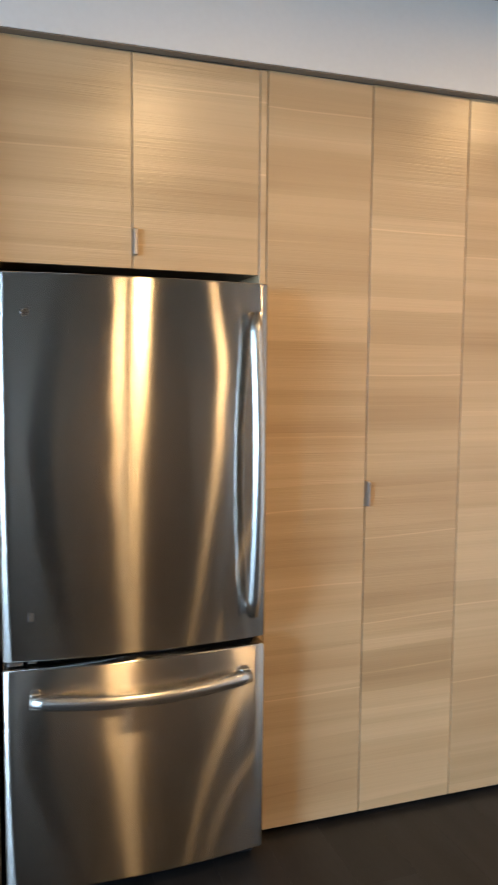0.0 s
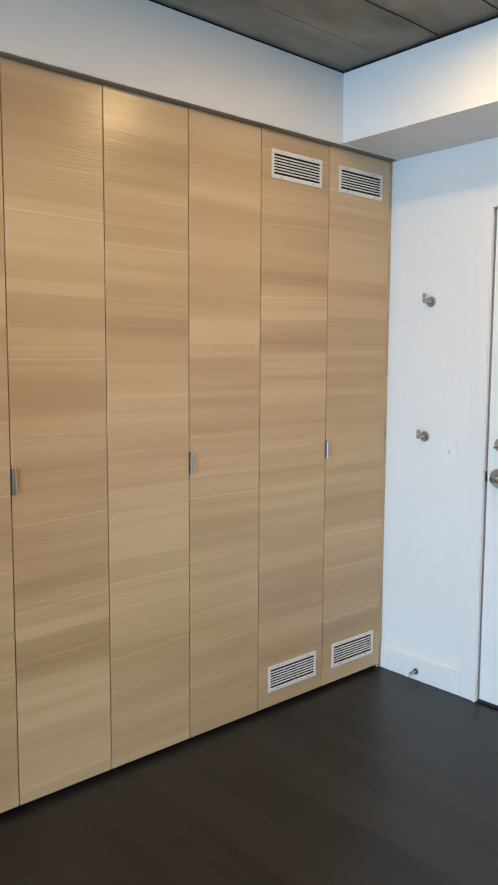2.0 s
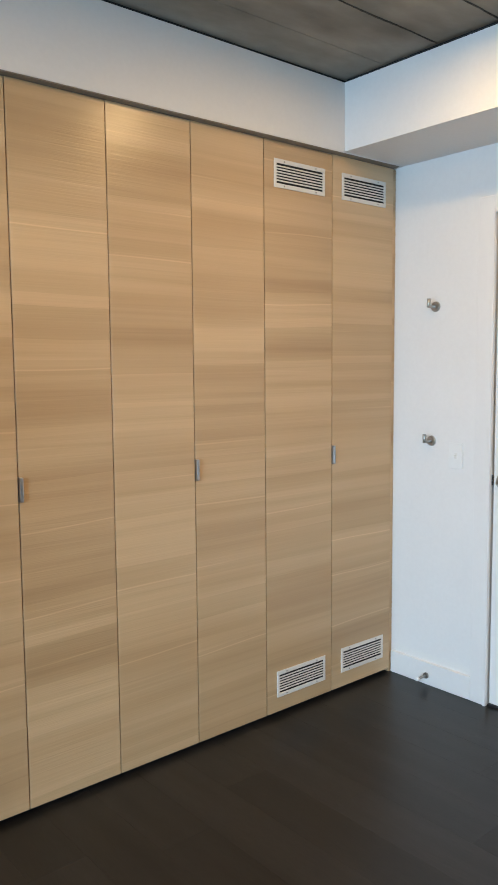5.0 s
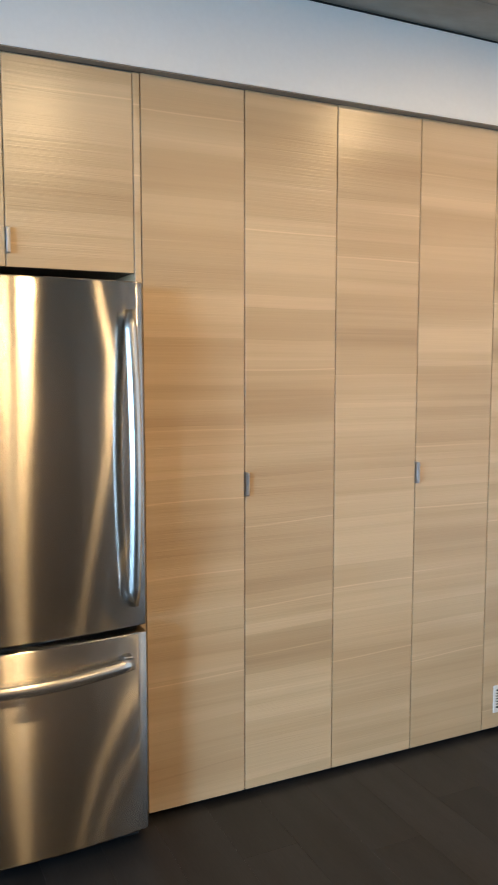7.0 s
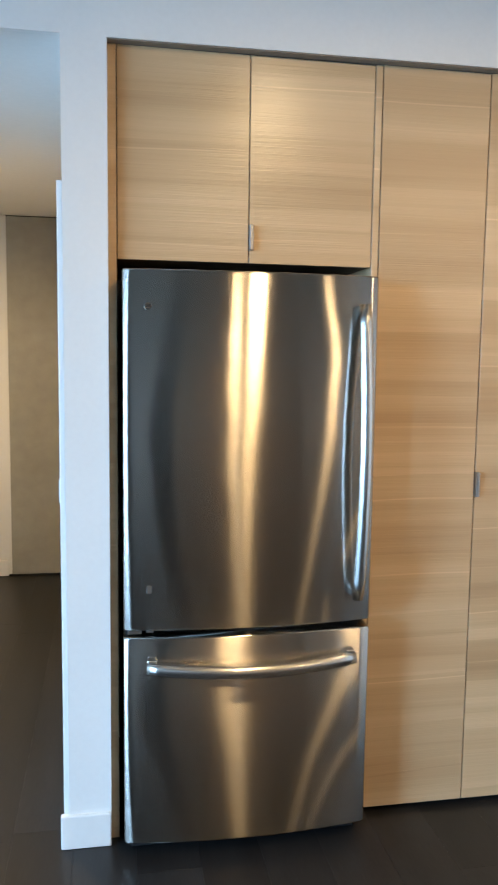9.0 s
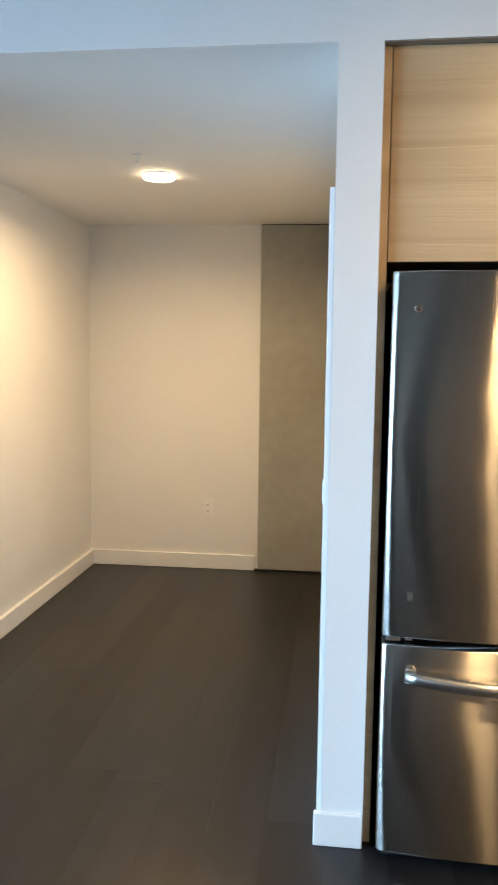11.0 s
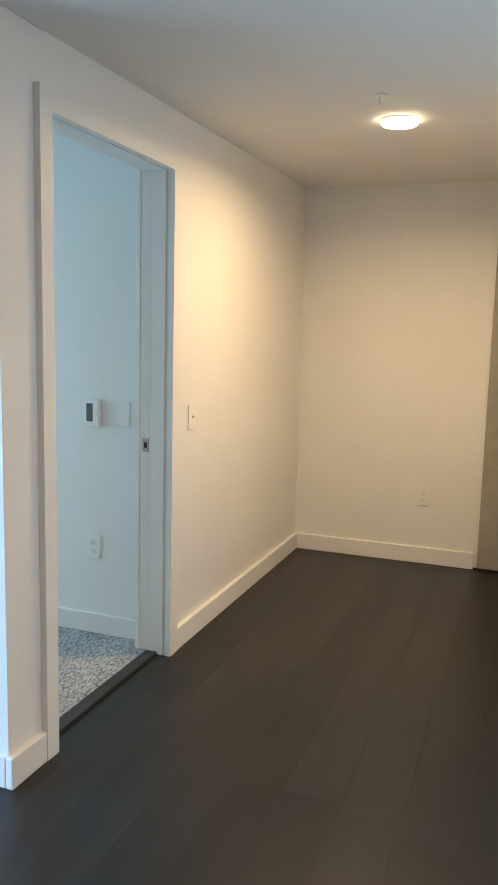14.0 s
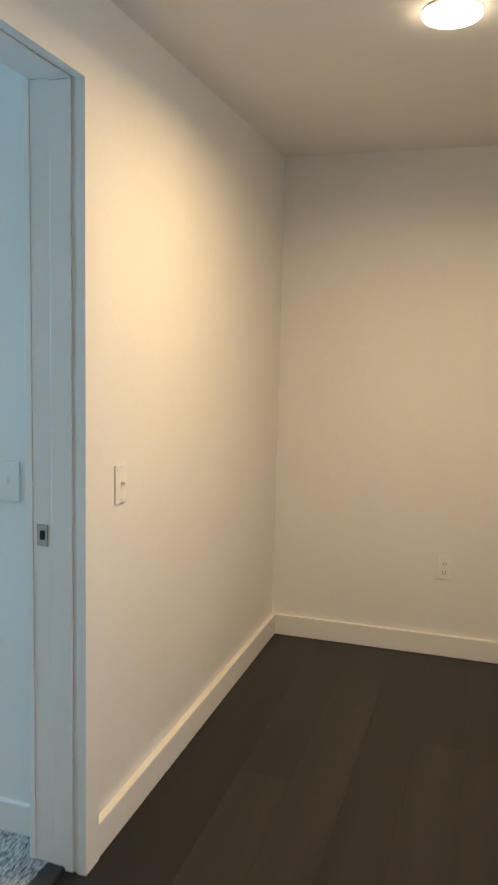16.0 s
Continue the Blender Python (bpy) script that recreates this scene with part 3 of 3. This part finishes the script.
edge_pull(0.6625, 1.832, 1.908, d)
tagged(part("side_panel", box(0.2465, 0.2705, Y_CAB - 0.006, 3.34, 0.0, 2.394, 0.001, 1), WOOD, None, "tall oak veneer side panel of the fridge niche"), category="panel")
tagged(part("side_panel", box(1.0495, 1.0705, Y_CAB - 0.001, 3.34, 0.0, 2.397, 0.001, 1), WOOD, None, "tall oak veneer side panel of the fridge niche"), category="panel")


def vent_grille(x0, x1, z0, z1):
    xc = (x0 + x1) / 2
    v = thing("vent_grille", (xc, Y_CAB, z0), "white enamelled louvred vent grille set in a cabinet door", "vent", "cabinet vents")
    b, c = 0.017, 0.013
    y0, y1 = Y_CAB - 0.005, Y_CAB - 0.0005
    part("frame", boxes(((x0, x1, y0, y1, z1 - b, z1), (x0, x1, y0, y1, z0, z0 + b), (x0, x0 + c, y0, y1, z0 + b, z1 - b), (x1 - c, x1, y0, y1, z0 + b, z1 - b)), 0.0012), GRILLE, v)
    # the door is solid here; a black sheet paints the shade between slats
    part("backing", box(x0 + c - 0.002, x1 - c + 0.002, Y_CAB - 0.0012, Y_CAB - 0.0004, z0 + b - 0.002, z1 - b + 0.002), BLACK, v, "black sheet behind the slats, for the shade of an opening")
    n = 7
    step = (z1 - z0 - 2 * b) / n
    for k in range(n - 1):
        zc = z0 + b + step * (k + 1)
        bm = box(x0 + c - 0.001, x1 - c + 0.001, Y_CAB - 0.0045, Y_CAB - 0.0015, zc - step * 0.25, zc + step * 0.25, 0.0008, 1)
        part("slat", bm, GRILLE, v)
    for sx in (x0 + 0.055, x1 - 0.055):
        for sz in (z0 + b / 2, z1 - b / 2):
            part("screw", rod((sx, y0 + 0.0005, sz), (sx, y0 - 0.0015, sz), 0.004, 0.003, 12), NICKEL, v)
    return v


vent_grille(2.548, 2.840, 2.224, 2.338)
vent_grille(2.948, 3.240, 2.226, 2.340)
vent_grille(2.552, 2.846, 0.084, 0.199)
vent_grille(2.952, 3.246, 0.088, 0.203)


# ---- small fittings ----
def coat_hook(y, z):
    h = thing("coat_hook", (X_ENTRY, y, z), "satin nickel round coat hook on the white wall", "hook", "coat hooks")
    x = X_ENTRY
    part("rose", rod((x, y, z), (x - 0.010, y, z), 0.024, 0.022, 32), NICKEL, h)
    part("arm", rod((x - 0.010, y, z), (x - 0.058, y, z), 0.0075), NICKEL, h)
    part("tip", rod((x - 0.054, y, z - 0.006), (x - 0.054, y, z + 0.034), 0.0085), NICKEL, h)


coat_hook(2.470, 1.765)
coat_hook(2.484, 1.157)

stop = thing("door_stop", (X_ENTRY - 0.016, 2.484, 0.05), "satin nickel door stop on the baseboard", "door stop")
part("rose", rod((X_ENTRY - 0.016, 2.484, 0.045), (X_ENTRY - 0.024, 2.484, 0.045), 0.014), NICKEL, stop)
part("rod", rod((X_ENTRY - 0.024, 2.484, 0.045), (X_ENTRY - 0.075, 2.484, 0.045), 0.006), NICKEL, stop)
part("tip", rod((X_ENTRY - 0.075, 2.484, 0.045), (X_ENTRY - 0.09, 2.484, 0.045), 0.009), PLASTIC, stop, "white rubber tip")


def facing(bm, at, axis):
    """Turns a fitting built on a wall that faces -y at the origin to face another way, and puts it at its place."""
    turn = {"-y": 0, "+x": 90, "-x": -90}[axis]
    bmesh.ops.rotate(bm, verts=bm.verts, cent=(0, 0, 0), matrix=Matrix.Rotation(radians(turn), 3, "Z"))
    bmesh.ops.translate(bm, verts=bm.verts, vec=at)
    return bm


def plate_thing(name, at, axis, label, category, group=""):
    t = thing(name, at, label, category, group)
    part("cover_plate", facing(box(-0.036, 0.036, -0.007, -0.0002, -0.058, 0.058, 0.002), at, axis), PLASTIC, t)
    for z in ((-0.048, 0.048) if name == "light_switch" else (0.0,)):
        part("screw", facing(rod((0, -0.0065, z), (0, -0.0085, z), 0.0035, 0.003, 12), at, axis), PLASTIC, t)
    return t


def light_switch(at, axis, label):
    t = plate_thing("light_switch", at, axis, label, "switch", "wall switches")
    part("switch_frame", facing(box(-0.0065, 0.0065, -0.0075, -0.0058, -0.013, 0.013, 0.0008), at, axis), GRILLE, t)
    bm = box(-0.0045, 0.0045, -0.020, -0.0070, -0.004, 0.006, 0.0012)
    part("toggle", facing(bm, at, axis), PLASTIC, t)


def wall_outlet(at, axis, label):
    t = plate_thing("wall_outlet", at, axis, label, "outlet", "wall outlets")
    for z in (-0.021, 0.021):
        s = part("socket", facing(box(-0.016, 0.016, -0.0085, -0.0058, z - 0.014, z + 0.014, 0.003), at, axis), PLASTIC, t)
        bm = boxes(((-0.0075, -0.0050, -0.0092, -0.0084, z - 0.003, z + 0.006), (0.0050, 0.0075, -0.0092, -0.0084, z - 0.003, z + 0.006), (-0.0025, 0.0025, -0.0092, -0.0084, z - 0.010, z - 0.006)))
        part("slot", facing(bm, at, axis), BLACK, s)


light_switch((X_ENTRY, 2.349, 1.098), "-x", "white toggle switch on the wall by the entry door")
light_switch((X_HALL, 4.045, 1.088), "+x", "white toggle switch beside the bedroom door")
light_switch((-1.935, 3.90, 1.097), "-y", "white toggle switch on the bedroom wall")
wall_outlet((-0.783, Y_BACK, 0.447), "-y", "white duplex outlet on the end wall of the hall")
wall_outlet((-2.095, 3.90, 0.445), "-y", "white duplex outlet on the bedroom wall")

thermo = thing("thermostat", (-2.087, 3.90, 1.095), "white thermostat with a dark display on the bedroom wall", "thermostat")
part("case", box(-2.125, -2.049, 3.872, 3.8998, 1.031, 1.160, 0.006, 3), PLASTIC, thermo)
part("display", box(-2.116, -2.082, 3.8705, 3.8722, 1.055, 1.140, 0.0008), SCREEN, thermo, "dark grey display")
part("button", box(-2.061, -2.054, 3.870, 3.8725, 1.08, 1.12, 0.001), GRILLE, thermo)

def flush_lamp(x, y, z, label, r=0.080, drop=0.0):
    """A flat disc lamp: a thin trim ring on the ceiling and a domed diffuser that hangs a little below it."""
    t = thing("ceiling_light", (x, y, z), label, "ceiling light", "flush ceiling lights")

    def lathe(profile, closed):
        bm = bmesh.new()
        rings = [[bm.verts.new((x + q * math.cos(k * math.tau / 48), y + q * math.sin(k * math.tau / 48), z - d)) for k in range(48)] for q, d in profile]
        for lo, hi in zip(rings, rings[1:]):
            for k in range(48):
                f = bm.faces.new((lo[k], hi[k], hi[(k + 1) % 48], lo[(k + 1) % 48]))
                f.smooth = True
        if closed:
            bm.faces.new(rings[-1])
        bmesh.ops.recalc_face_normals(bm, faces=bm.faces)
        return bm

    part("trim_ring", lathe(((r, 0), (r - 0.0003, 0.004), (r - 0.0015, 0.006), (r - 0.0035, 0.006)), False), PLASTIC, t, "white trim ring")
    part("diffuser", lathe(((r - 0.004, 0.002), (r - 0.004, 0.007 + drop * 0.7), (r - 0.008, 0.009 + drop), (r - 0.02, 0.0098 + drop)), True), LAMP_GLOW, t, "glowing round diffuser")


flush_lamp(-0.777, 4.267, 2.398 + (4.267 - Y_FRONT) * 0.0135, "round white flush ceiling light, lit warm, in the hall", 0.084, 0.011)
for sx, sy, watts in SPOTS:
    flush_lamp(sx, sy, Z_CEIL + 0.002, "unseen round white flush ceiling light, lit warm, under concrete")

# sprinklers
sz = 2.398 + (3.87 - Y_FRONT) * 0.0135
spr = thing("sprinkler_head", (-0.785, 3.87, sz), "white pendant fire sprinkler on the hall ceiling", "sprinkler")
part("escutcheon", rod((-0.785, 3.87, sz), (-0.785, 3.87, sz - 0.005), 0.024, 0.021, 32), PLASTIC, spr)
part("body", rod((-0.785, 3.87, sz - 0.005), (-0.785, 3.87, sz - 0.035), 0.006, 0.0045), PLASTIC, spr)
part("deflector", rod((-0.785, 3.87, sz - 0.035), (-0.785, 3.87, sz - 0.038), 0.012, 0.012, 24), PLASTIC, spr)
spr = thing("sprinkler_head", (2.927, 1.864, 2.611), "chrome sidewall fire sprinkler on the soffit face", "sprinkler")
part("escutcheon", rod((2.927, 1.864, 2.611), (2.921, 1.864, 2.611), 0.025, 0.021, 32), PLASTIC, spr, "white escutcheon")
part("body", rod((2.921, 1.864, 2.611), (2.900, 1.864, 2.611), 0.012, 0.008), NICKEL, spr)
for az in (2.598, 2.624):
    part("frame_arm", sweep([(2.919, 1.864, az), (2.905, 1.864, az), (2.894, 1.864, 2.611)], 0.005, 0.005, 8, (0, 1, 0)), NICKEL, spr)
part("deflector", box(2.888, 2.912, 1.851, 1.877, 2.6285, 2.6305, 0.0008), NICKEL, spr)
part("deflector_lip", box(2.888, 2.890, 1.853, 1.875, 2.620, 2.6283, 0.0006), NICKEL, spr)

# ---- floors ----
structure("floor_carpet", box(-5.0, -1.757, 2.79, 3.9, -0.05, 0.012), CARPET, "grey and white tweed carpet in the bedroom")
structure("trim_threshold", box(-1.7565, -1.698, 2.9055, 3.8025, -0.01, 0.014, 0.006), RUBBER, "black threshold strip between carpet and wood")
ground = structure("floor", box(-5.1, 3.5, -4.1, 6.0, -0.12, -0.006), BLACK, "dark stained wooden plank floor")
PW, PL = 0.19, 1.9
x = -5.0
while x < X_ENTRY - 0.001:
    y = -4.0 - random.uniform(0, PL)
    while y < Y_BACK:
        y0, y1 = max(y, -4.0), min(y + PL, Y_BACK)
        x1 = min(x + PW, X_ENTRY)
        if y1 - y0 > 0.02 and x1 - x > 0.01 and not (x1 < HL + 0.03 and y0 > 2.79):
            part("plank", box(x + 0.0001, x1 - 0.0001, y0 + 0.0001, y1 - 0.0001, -0.012, random.uniform(-0.0002, 0.0), 0.0003, 1), FLOOR, ground)
        y += PL
    x += PW
